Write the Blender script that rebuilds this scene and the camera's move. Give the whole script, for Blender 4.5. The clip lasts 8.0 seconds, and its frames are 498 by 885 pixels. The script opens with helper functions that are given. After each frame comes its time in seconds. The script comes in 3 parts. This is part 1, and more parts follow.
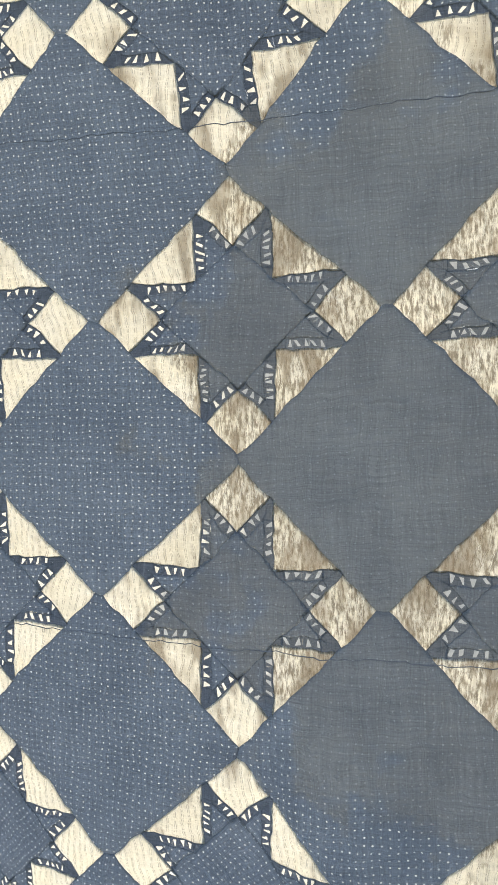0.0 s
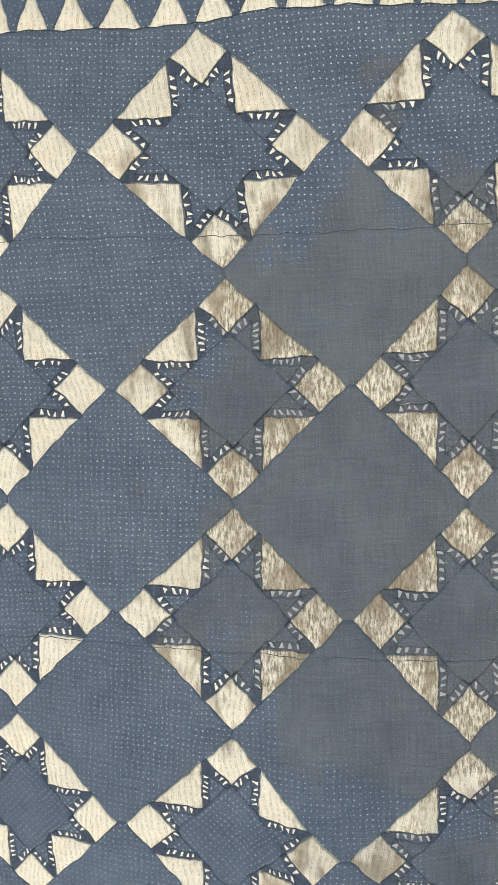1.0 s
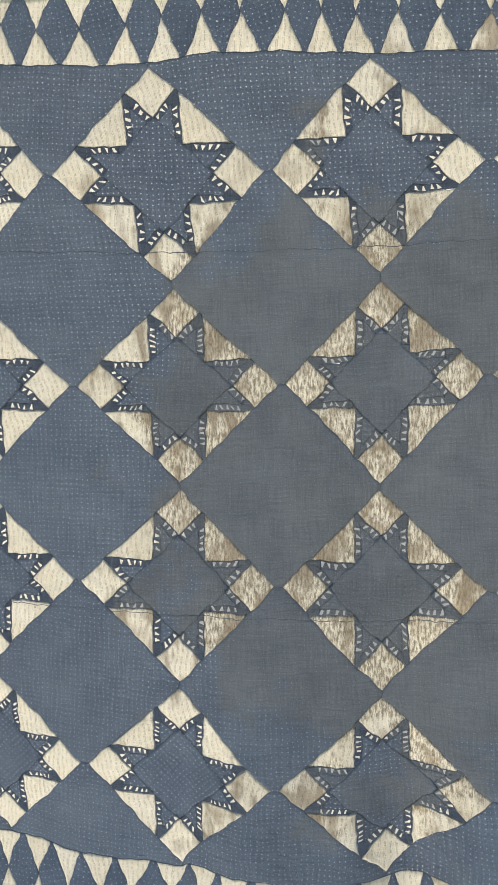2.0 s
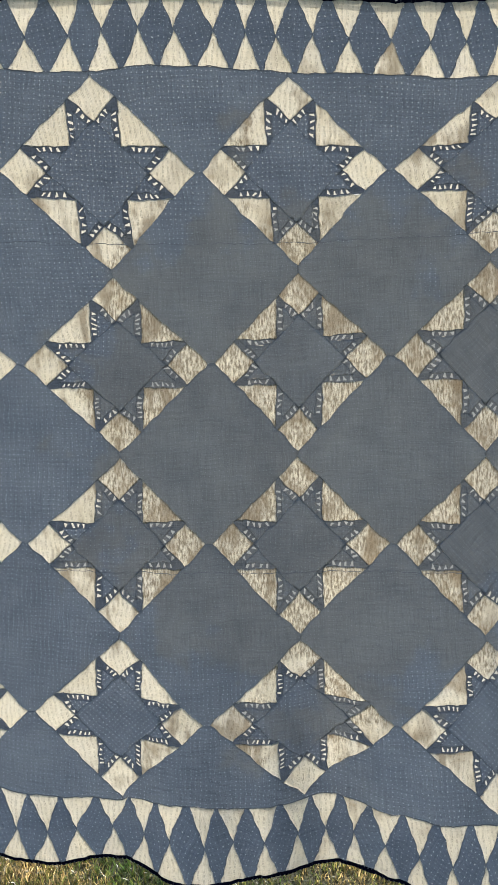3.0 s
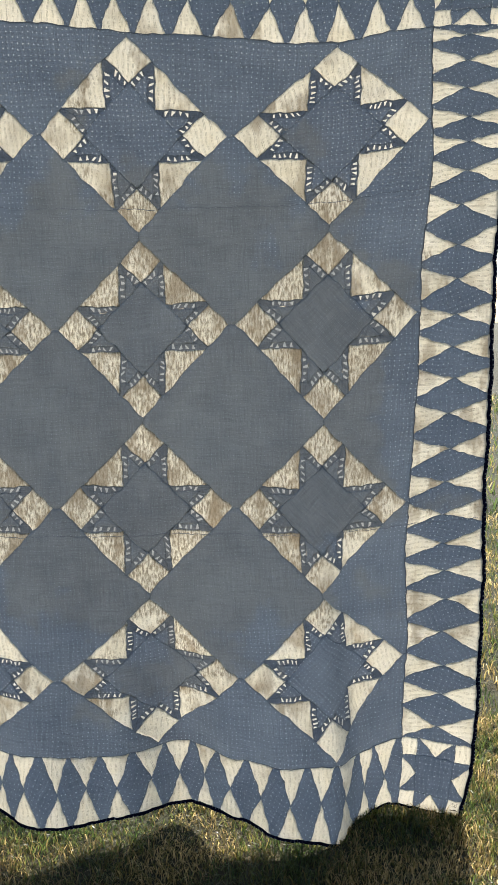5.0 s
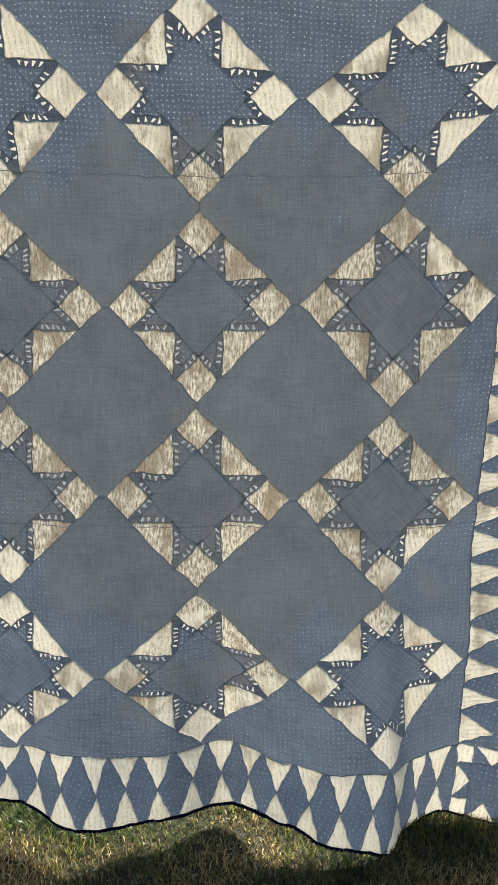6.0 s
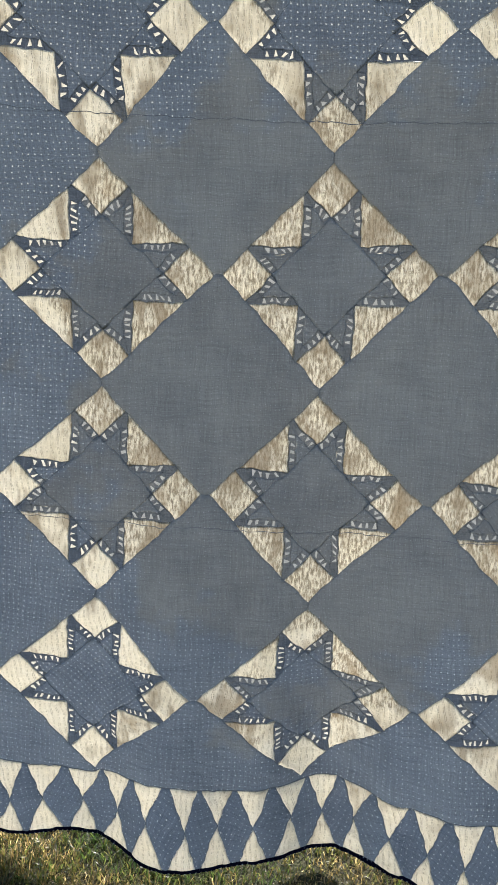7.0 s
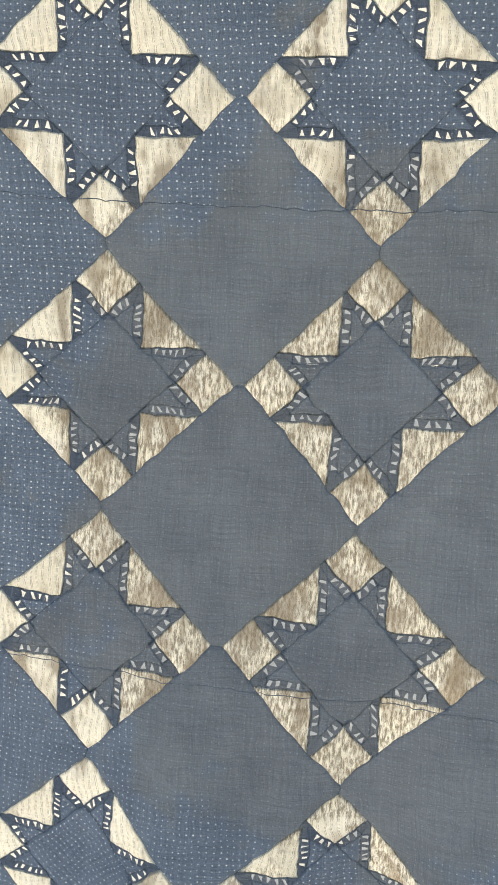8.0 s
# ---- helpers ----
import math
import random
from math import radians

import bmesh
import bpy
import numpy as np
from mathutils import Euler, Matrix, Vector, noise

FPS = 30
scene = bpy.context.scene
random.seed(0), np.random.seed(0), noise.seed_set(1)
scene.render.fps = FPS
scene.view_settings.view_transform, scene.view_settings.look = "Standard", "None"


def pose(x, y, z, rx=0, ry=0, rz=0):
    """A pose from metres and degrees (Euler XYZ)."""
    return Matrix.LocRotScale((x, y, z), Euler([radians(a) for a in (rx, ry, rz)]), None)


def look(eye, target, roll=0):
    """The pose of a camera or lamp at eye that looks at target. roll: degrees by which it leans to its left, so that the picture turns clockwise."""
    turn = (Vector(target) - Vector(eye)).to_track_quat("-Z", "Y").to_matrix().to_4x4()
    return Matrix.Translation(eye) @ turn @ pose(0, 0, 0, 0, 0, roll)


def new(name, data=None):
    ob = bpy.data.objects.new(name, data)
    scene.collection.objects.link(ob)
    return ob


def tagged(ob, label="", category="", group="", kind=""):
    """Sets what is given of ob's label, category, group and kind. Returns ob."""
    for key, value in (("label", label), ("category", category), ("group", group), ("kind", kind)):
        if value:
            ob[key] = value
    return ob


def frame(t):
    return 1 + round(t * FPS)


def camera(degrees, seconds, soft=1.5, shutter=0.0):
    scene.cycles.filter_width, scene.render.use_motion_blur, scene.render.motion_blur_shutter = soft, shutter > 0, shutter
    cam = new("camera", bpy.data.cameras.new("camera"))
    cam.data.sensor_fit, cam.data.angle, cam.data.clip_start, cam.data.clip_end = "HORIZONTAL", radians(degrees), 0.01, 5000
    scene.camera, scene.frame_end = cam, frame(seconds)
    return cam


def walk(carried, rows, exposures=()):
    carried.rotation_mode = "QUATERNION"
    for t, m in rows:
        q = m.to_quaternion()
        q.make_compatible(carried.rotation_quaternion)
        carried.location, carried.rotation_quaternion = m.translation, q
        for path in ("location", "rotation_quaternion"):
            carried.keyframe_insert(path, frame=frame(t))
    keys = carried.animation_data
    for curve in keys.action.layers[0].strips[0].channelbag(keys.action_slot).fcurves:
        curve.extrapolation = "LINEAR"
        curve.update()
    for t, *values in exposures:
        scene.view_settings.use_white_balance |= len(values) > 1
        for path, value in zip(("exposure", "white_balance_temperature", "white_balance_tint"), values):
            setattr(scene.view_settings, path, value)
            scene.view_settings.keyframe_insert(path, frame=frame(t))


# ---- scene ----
cam = camera(35.5, 8.0, soft=1.2)
PATH = [
    (0, (0.35, -1.001, 1.025), (-0.259, 0.904, 0.996), -1.6),
    (0.5, (0.357, -1.118, 1.128), (-0.201, 0.799, 1.007), -2.0),
    (1, (0.298, -1.3, 1.128), (-0.084, 0.662, 1.07), -1.6),
    (1.5, (0.364, -1.401, 1.159), (-0.002, 0.563, 1.073), -1.5),
    (2.8, (0.42, -1.637, 1.149), (0.233, 0.35, 1.011), -1.1),
    (3, (0.409, -1.672, 1.125), (0.276, 0.319, 0.988), -1.2),
    (3.5, (0.489, -1.683, 1.14), (0.397, 0.305, 0.945), -1.4),
    (4, (0.633, -1.691, 1.173), (0.562, 0.292, 0.927), -1.5),
    (4.2, (0.657, -1.696, 1.181), (0.613, 0.287, 0.922), -1.5),
    (5.3, (0.651, -1.679, 1.194), (0.627, 0.296, 0.88), -0.5),
    (5.5, (0.631, -1.653, 1.197), (0.604, 0.321, 0.874), -0.2),
    (6, (0.538, -1.579, 1.194), (0.504, 0.389, 0.837), 0.6),
    (6.5, (0.43, -1.466, 1.163), (0.353, 0.498, 0.79), 1.2),
    (7, (0.376, -1.366, 1.155), (0.241, 0.593, 0.773), 1.8),
    (7.5, (0.412, -1.236, 1.2), (0.177, 0.722, 0.864), 2.4),
    (8, (0.448, -1.109, 1.224), (0.079, 0.845, 1.005), 2.9),
]
walk(cam, [(t, look(eye, target, roll)) for t, eye, target, roll in PATH],
     ((0.0, 1.6), (0.5, 1.53), (1.5, 1.36), (3.0, 1.27), (5.5, 1.34), (6.5, 1.38), (7.5, 1.42), (8.0, 1.56)))

# ---------------------------------------------------------------- light
SUN_ELEV, SUN_AZ = 45.0, 17.0            # degrees; azimuth from +y towards +x, behind the quilt
world = bpy.data.worlds.new("world")
scene.world = world
world.use_nodes = True
wn, wl = world.node_tree.nodes, world.node_tree.links
sky = wn.new("ShaderNodeTexSky")
sky.sky_type = "NISHITA"
sky.sun_disc = False
sky.sun_elevation, sky.sun_rotation = radians(SUN_ELEV), radians(SUN_AZ)
sky.air_density, sky.dust_density, sky.ozone_density = 1.0, 1.5, 1.0
wn["Background"].inputs["Strength"].default_value = 0.1
wl.new(sky.outputs["Color"], wn["Background"].inputs["Color"])

TO_SUN = Vector((math.sin(radians(SUN_AZ)) * math.cos(radians(SUN_ELEV)),
                 math.cos(radians(SUN_AZ)) * math.cos(radians(SUN_ELEV)), math.sin(radians(SUN_ELEV))))
sun_data = bpy.data.lights.new("sun", "SUN")
sun_data.energy, sun_data.angle, sun_data.color = 4.5, radians(0.5), (1.0, 0.95, 0.86)
sun = new("sun", sun_data)
sun.matrix_world = look(TO_SUN * 20, (0, 0, 0))

# ---------------------------------------------------------------- materials


class Nodes:
    """A node material under construction."""

    def __init__(self, name):
        self.m = bpy.data.materials.new(name)
        self.m.use_nodes = True
        self.n, self.l = self.m.node_tree.nodes, self.m.node_tree.links
        self.n.clear()
        self.out = self.n.new("ShaderNodeOutputMaterial")

    def add(self, kind, **inputs):
        node = self.n.new(kind)
        for key, value in inputs.items():
            self.put(node.inputs[key.replace("_", " ")], value)
        return node

    def put(self, socket, value):
        if isinstance(value, bpy.types.NodeSocket):
            self.l.new(value, socket)
        else:
            socket.default_value = value

    def math(self, op, a, b=0.0, c=0.0):
        node = self.n.new("ShaderNodeMath")
        node.operation = op
        for i, v in enumerate((a, b, c)):
            self.put(node.inputs[i], v)
        return node.outputs[0]

    def mix(self, f, a, b):
        node = self.n.new("ShaderNodeMix")
        node.data_type = "RGBA"
        self.put(node.inputs[0], f)
        self.put(node.inputs[6], a)
        self.put(node.inputs[7], b)
        return node.outputs[2]

    def scale_colour(self, colour, f):
        node = self.n.new("ShaderNodeVectorMath")
        node.operation = "SCALE"
        self.put(node.inputs[0], colour)
        self.put(node.inputs["Scale"], f)
        return node.outputs[0]

    def uv(self):
        return self.add("ShaderNodeUVMap").outputs[0]

    def place(self, kind="Object"):
        return self.add("ShaderNodeTexCoord").outputs[kind]

    def stretch(self, vector, sx, sy, sz=1.0):
        node = self.add("ShaderNodeMapping", Vector=vector)
        node.inputs["Scale"].default_value = (sx, sy, sz)
        return node.outputs[0]

    def noise(self, vector, scale, detail=3.0, rough=0.55):
        return self.add("ShaderNodeTexNoise", Vector=vector, Scale=scale, Detail=detail, Roughness=rough).outputs["Fac"]

    def ramp(self, f, lo, hi, a=0.0, b=1.0):
        node = self.add("ShaderNodeMapRange", Value=f)
        for key, v in (("From Min", lo), ("From Max", hi), ("To Min", a), ("To Max", b)):
            node.inputs[key].default_value = v
        return node.outputs[0]

    def random(self):
        return self.add("ShaderNodeObjectInfo").outputs["Random"]

    def bump(self, height, strength, distance=0.002):
        return self.add("ShaderNodeBump", Height=height, Strength=strength, Distance=distance).outputs[0]

    def cloth(self, front, through_colour, share, normal=None):
        """Thin cloth: light thrown back from the face and light let through from behind."""
        d = self.add("ShaderNodeBsdfDiffuse", Color=front, Roughness=0.6)
        t = self.add("ShaderNodeBsdfTranslucent", Color=through_colour)
        if normal is not None:
            self.l.new(normal, d.inputs["Normal"])
            self.l.new(normal, t.inputs["Normal"])
        s = self.n.new("ShaderNodeMixShader")
        s.inputs[0].default_value = share
        self.l.new(d.outputs[0], s.inputs[1])
        self.l.new(t.outputs[0], s.inputs[2])
        self.l.new(s.outputs[0], self.out.inputs["Surface"])
        return self.m


def weave(k, uv):
    """Fine crossed threads, as a height and as a slub of lighter and darker yarns."""
    a = k.noise(k.stretch(uv, 620, 14), 1.0, 3.0, 0.7)
    b = k.noise(k.stretch(uv, 14, 620), 1.0, 3.0, 0.7)
    return k.math("MULTIPLY", k.math("ADD", a, b), 0.5)


def dots(k, uv, pitch, radius, stray):
    """A printed grid of small dots: 1 inside a dot."""
    n = k.add("ShaderNodeTexNoise", Vector=uv, Scale=35.0, Detail=1.0)
    sep = k.add("ShaderNodeSeparateXYZ", Vector=uv)
    sn = k.add("ShaderNodeSeparateColor", Color=n.outputs["Color"])
    cells = []
    for axis, chan in (("X", "Red"), ("Y", "Green")):
        p = k.math("ADD", sep.outputs[axis], k.math("MULTIPLY", k.math("SUBTRACT", sn.outputs[chan], 0.5), stray))
        q = k.math("FRACT", k.math("DIVIDE", p, pitch))
        cells.append(k.math("MULTIPLY", k.math("SUBTRACT", q, 0.5), pitch))
    d = k.math("SQRT", k.math("ADD", k.math("MULTIPLY", cells[0], cells[0]), k.math("MULTIPLY", cells[1], cells[1])))
    return k.ramp(d, radius * 1.25, radius * 0.7)


def middle_shade(k, outer=0.98, inner=0.86):
    """Mask of the shade put into cloth colours, mostly mid-quilt: 1 where deepest."""
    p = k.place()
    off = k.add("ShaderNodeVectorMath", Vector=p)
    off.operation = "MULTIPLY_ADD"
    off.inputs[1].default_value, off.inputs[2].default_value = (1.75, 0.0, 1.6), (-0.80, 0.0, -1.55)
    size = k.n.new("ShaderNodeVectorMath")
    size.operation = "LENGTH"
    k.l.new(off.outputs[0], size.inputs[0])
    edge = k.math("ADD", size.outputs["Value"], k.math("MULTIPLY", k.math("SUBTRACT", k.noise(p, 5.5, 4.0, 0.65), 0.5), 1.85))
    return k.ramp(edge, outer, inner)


def blue_print(name, tone, passing, pitch, radius, stray, showing=0.15, shade_gain=1.0):
    """Faded indigo cotton with a white pin dot."""
    k = Nodes(name)
    uv = k.uv()
    w = weave(k, uv)
    fade = k.noise(uv, 9.0, 4.0)
    base = k.mix(k.ramp(fade, 0.3, 0.7), (*[c * 0.86 for c in tone], 1), (tone[0] * 1.16, tone[1] * 1.12, tone[2] * 1.06, 1))
    base = k.scale_colour(base, k.ramp(w, 0.3, 0.7, 0.72, 1.28))
    base = k.scale_colour(base, k.ramp(k.random(), 0, 1, 0.92, 1.08))
    wear = k.ramp(k.noise(uv, 60.0, 3.0), 0.33, 0.6, 0.25, 0.95)
    spot = k.math("MULTIPLY", dots(k, uv, pitch, radius, stray), wear)
    # Shade in the middle is put into the print: dimmer dots, greyer cloth.
    in_shade = middle_shade(k)
    spot = k.math("MULTIPLY", spot, k.ramp(in_shade, 0, 1, 1.0, 0.28))
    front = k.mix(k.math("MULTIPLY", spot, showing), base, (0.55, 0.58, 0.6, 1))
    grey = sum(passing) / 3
    let = k.mix(in_shade, (*passing, 1), (grey * 0.97 * shade_gain, grey * 1.04 * shade_gain, grey * 1.13 * shade_gain, 1))
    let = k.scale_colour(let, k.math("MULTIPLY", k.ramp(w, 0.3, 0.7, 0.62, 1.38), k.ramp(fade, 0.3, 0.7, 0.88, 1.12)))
    passed = k.mix(spot, let, (0.74, 0.77, 0.80, 1))
    bias = k.add("ShaderNodeMapping", Vector=uv)
    bias.inputs["Rotation"].default_value, bias.inputs["Scale"].default_value = (0, 0, 0.7), (150.0, 30.0, 1.0)
    ridge = k.noise(bias.outputs[0], 1.0, 2.0)
    scuff = k.math("MULTIPLY", k.ramp(k.noise(k.stretch(bias.outputs[0], 2.2, 0.9), 1.0, 2.0), 0.62, 0.72), k.ramp(in_shade, 0, 1, 0.22, 0.04))
    front = k.mix(scuff, front, (0.6, 0.63, 0.66, 1))
    passed = k.mix(k.math("MULTIPLY", scuff, 0.45), passed, (0.5, 0.53, 0.56, 1))
    pucker = k.math("ADD", k.noise(k.stretch(uv, 1, 2.2), 45.0, 3.0), k.math("MULTIPLY", k.math("ADD", w, ridge), 0.35))
    return k.cloth(front, passed, 0.45, k.bump(pucker, 0.7, 0.005))


def cream_cotton():
    """Old unbleached cotton: slubbed threads, rows of quilting stitches, a little yellowing."""
    k = Nodes("cream cotton")
    uv = k.uv()
    w = weave(k, uv)
    grain = k.noise(k.stretch(uv, 230, 60), 1.0, 4.0, 0.7)
    yellow = k.noise(uv, 14.0, 3.0)
    base = k.mix(k.ramp(yellow, 0.3, 0.7), (0.72, 0.67, 0.545, 1), (0.75, 0.715, 0.625, 1))
    base = k.scale_colour(base, k.ramp(w, 0.3, 0.7, 0.86, 1.1))
    base = k.scale_colour(base, k.ramp(k.random(), 0, 1, 0.92, 1.03))
    sep = k.add("ShaderNodeSeparateXYZ", Vector=uv)
    sway = k.math("MULTIPLY", k.noise(k.stretch(uv, 40, 4), 1.0, 2.0), 0.7)
    row = k.math("FRACT", k.math("ADD", k.math("MULTIPLY", sep.outputs["X"], 95.0), sway))
    pair = k.math("ABSOLUTE", k.math("SUBTRACT", k.math("ABSOLUTE", k.math("SUBTRACT", row, 0.5)), 0.11))
    line = k.ramp(pair, 0.015, 0.06, 1.0, 0.0)
    line = k.math("MULTIPLY", line, k.ramp(k.noise(k.stretch(uv, 50, 260), 1.0, 1.0), 0.4, 0.55))
    base = k.scale_colour(base, k.ramp(line, 0, 1, 1.0, 0.66))
    # Shade of the middle patches, painted into the cream as dark streaks.
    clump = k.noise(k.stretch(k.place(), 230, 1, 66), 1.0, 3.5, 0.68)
    dense = k.math("MULTIPLY", middle_shade(k), k.ramp(clump, 0.57, 0.41))
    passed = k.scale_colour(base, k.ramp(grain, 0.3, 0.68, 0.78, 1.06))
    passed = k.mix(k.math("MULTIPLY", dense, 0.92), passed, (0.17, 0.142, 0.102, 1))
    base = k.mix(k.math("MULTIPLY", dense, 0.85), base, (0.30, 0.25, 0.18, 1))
    stain = k.math("MULTIPLY", k.ramp(k.noise(k.place(), 7.5, 3.0, 0.6), 0.58, 0.66), middle_shade(k, 1.4, 1.2))
    passed = k.mix(k.math("MULTIPLY", stain, 0.7), passed, (0.25, 0.19, 0.12, 1))
    base = k.mix(k.math("MULTIPLY", stain, 0.5), base, (0.36, 0.28, 0.18, 1))
    # Soft brown shadows on some cream patches, painted into the colour.
    where = k.ramp(k.noise(k.place(), 3.1, 2.0), 0.40, 0.50)
    brown_shade = k.ramp(k.noise(k.stretch(k.place(), 22, 1, 10), 1.0, 3.0, 0.6), 0.47, 0.58)
    brown_shade = k.math("MULTIPLY", k.math("MULTIPLY", brown_shade, where), middle_shade(k, 1.45, 1.2))
    passed = k.mix(k.math("MULTIPLY", brown_shade, 0.8), passed, (0.20, 0.16, 0.11, 1))
    base = k.mix(k.math("MULTIPLY", brown_shade, 0.5), base, (0.4, 0.31, 0.2, 1))
    height = k.math("ADD", k.math("MULTIPLY", grain, 0.6), k.math("SUBTRACT", k.noise(uv, 70.0, 3.0), k.math("MULTIPLY", line, 0.5)))
    return k.cloth(base, passed, 0.5, k.bump(height, 0.55, 0.004))


def slip_cloth():
    """The pale cloth that shows in slips between the folds of the star seams."""
    k = Nodes("pale slips in the seam")
    uv = k.uv()
    f = k.noise(uv, 180.0, 2.0)
    # A lit and a shaded colour: slips in the middle are painted duller.
    passed = k.mix(middle_shade(k), (0.80, 0.77, 0.68, 1), (0.36, 0.365, 0.37, 1))
    passed = k.scale_colour(passed, k.ramp(f, 0.3, 0.7, 0.75, 1.15))
    return k.cloth((0.6, 0.58, 0.54, 1), passed, 0.5)


def backing_cloth():
    """Thin muslin with an uneven layer of batting: part of the sunlight goes straight through."""
    k = Nodes("muslin and batting")
    p = k.place()
    lump = k.noise(k.stretch(p, 60, 60, 22), 1.0, 4.0, 0.65)
    thick = k.noise(p, 4.0, 3.0)
    t = k.add("ShaderNodeBsdfTransparent", Color=(0.60, 0.57, 0.52, 1))
    d = k.add("ShaderNodeBsdfTranslucent", Color=(0.8, 0.76, 0.66, 1))
    s = k.n.new("ShaderNodeMixShader")
    k.put(s.inputs[0], k.math("ADD", k.ramp(lump, 0.35, 0.65, 0.05, 0.4), k.ramp(thick, 0.4, 0.7, 0.0, 0.2)))
    k.l.new(t.outputs[0], s.inputs[1])
    k.l.new(d.outputs[0], s.inputs[2])
    k.l.new(s.outputs[0], k.out.inputs["Surface"])
    return k.m


def plain(name, colour, rough=0.8, scale=30.0, lo=0.75, hi=1.2, bump=0.3):
    k = Nodes(name)
    p = k.place()
    f = k.noise(p, scale, 4.0)
    c = k.scale_colour(colour[:3], k.ramp(f, 0.3, 0.7, lo, hi))
    b = k.add("ShaderNodeBsdfPrincipled", Base_Color=c, Roughness=rough, Normal=k.bump(f, bump, 0.01))
    k.l.new(b.outputs[0], k.out.inputs["Surface"])
    return k.m


def grass_blade():
    """Blades from green to straw, lit through."""
    k = Nodes("grass blades")
    r = k.add("ShaderNodeNewGeometry").outputs["Random Per Island"]
    patch = k.noise(k.place(), 3.2, 3.0)
    f = k.math("ADD", k.math("MULTIPLY", r, 0.7), k.ramp(patch, 0.35, 0.65, -0.18, 0.55))
    node = k.add("ShaderNodeValToRGB", Fac=f)
    e = node.color_ramp.elements
    e[0].position, e[0].color = 0.05, (0.022, 0.045, 0.010, 1)
    e[1].position, e[1].color = 1.0, (0.40, 0.31, 0.15, 1)
    for at, col in ((0.35, (0.050, 0.080, 0.018, 1)), (0.55, (0.10, 0.108, 0.028, 1)), (0.78, (0.17, 0.125, 0.045, 1))):
        e.new(at).color = col
    c = node.outputs[0]
    d = k.add("ShaderNodeBsdfPrincipled", Base_Color=k.scale_colour(c, 0.28), Roughness=0.3)
    t = k.add("ShaderNodeBsdfTranslucent", Color=k.scale_colour(c, 3.4))
    s = k.n.new("ShaderNodeMixShader")
    s.inputs[0].default_value = 0.4
    k.l.new(d.outputs[0], s.inputs[1])
    k.l.new(t.outputs[0], s.inputs[2])
    k.l.new(s.outputs[0], k.out.inputs["Surface"])
    return k.m


def soil():
    k = Nodes("turf")
    p = k.place()
    a, b = k.noise(p, 2.5, 5.0), k.noise(p, 60.0, 4.0)
    c = k.mix(k.ramp(a, 0.35, 0.65), (0.020, 0.027, 0.008, 1), (0.050, 0.040, 0.017, 1))
    c = k.scale_colour(c, k.ramp(b, 0.3, 0.7, 0.45, 1.3))
    s = k.add("ShaderNodeBsdfPrincipled", Base_Color=c, Roughness=0.95, Normal=k.bump(b, 0.8, 0.02))
    k.l.new(s.outputs[0], k.out.inputs["Surface"])
    return k.m


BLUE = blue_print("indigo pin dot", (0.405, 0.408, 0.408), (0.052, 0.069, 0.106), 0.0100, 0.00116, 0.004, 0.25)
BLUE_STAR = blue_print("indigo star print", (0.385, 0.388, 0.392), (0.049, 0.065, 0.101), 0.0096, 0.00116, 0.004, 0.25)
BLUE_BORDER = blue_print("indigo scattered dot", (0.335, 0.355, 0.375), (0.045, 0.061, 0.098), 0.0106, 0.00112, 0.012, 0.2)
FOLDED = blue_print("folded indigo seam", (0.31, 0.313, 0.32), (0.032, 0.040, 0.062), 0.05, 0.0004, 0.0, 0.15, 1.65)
BINDING = blue_print("navy binding print", (0.008, 0.009, 0.024), (0.002, 0.002, 0.006), 0.011, 0.0016, 0.003, 0.7)
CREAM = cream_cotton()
SLIP = slip_cloth()
BACKING = backing_cloth()
THREAD = plain("grey thread", (0.2, 0.2, 0.21, 1), 0.9, 200)
INK = plain("brown embroidery floss", (0.05, 0.035, 0.03, 1), 0.8, 400)
BLADES = grass_blade()
TURF = soil()
WOOD = plain("weathered post wood", (0.27, 0.22, 0.17, 1), 0.85, 18)
ROPE = plain("cotton rope", (0.6, 0.57, 0.5, 1), 0.9, 120)

# ---------------------------------------------------------------- how the quilt hangs
PITCH, HALF, R = 0.4, 0.2, 0.1925
U0, U1, V0, V1 = -0.6, 1.0, 0.183, 1.783       # the field of blocks
WB = 0.155                                     # width of the border
# depth of the folds along the hem: place along the quilt, depth
FOLDS = ((-0.8, 0.12), (-0.45, 0.085), (-0.2, 0.05), (0.0, 0.03), (0.15, -0.055), (0.3, 0.005), (0.45, 0.105), (0.58, 0.0),
         (0.68, -0.03), (0.79, -0.025), (0.875, 0.04), (1.0, 0.035), (1.2, 0.02))
# how far the block corners stray from a true grid, in mm (along, up): rows from the top, columns at 0, 0.4, 0.8
TIPS = ((-25, 20, -5, -2, 25, -28), (9, -6, 9, -8, 11, 5), (15, 3, 3, 1, -2, -6), (-2, -2, 0, -11, -1, -2), (-14, 9, 6, -4, 30, -11))
# and those between, columns at -0.2, 0.2, 0.6, 1.0
SIDES = ((-36, 23, 1, 1, 5, -6, 22, 23), (-1, 6, 19, 0, 3, 8, 5, 29), (-10, 9, 6, 7, 4, 3, -11, 13), (-19, 13, -7, 10, 11, -2, -6, 47))
# rise and sag of the edges, in mm: place along, rise
TOP_SAG = ((-0.7, 30), (-0.25, 27), (0.1, 21), (0.37, 1), (0.62, -24), (0.8, -31), (1.15, -22))
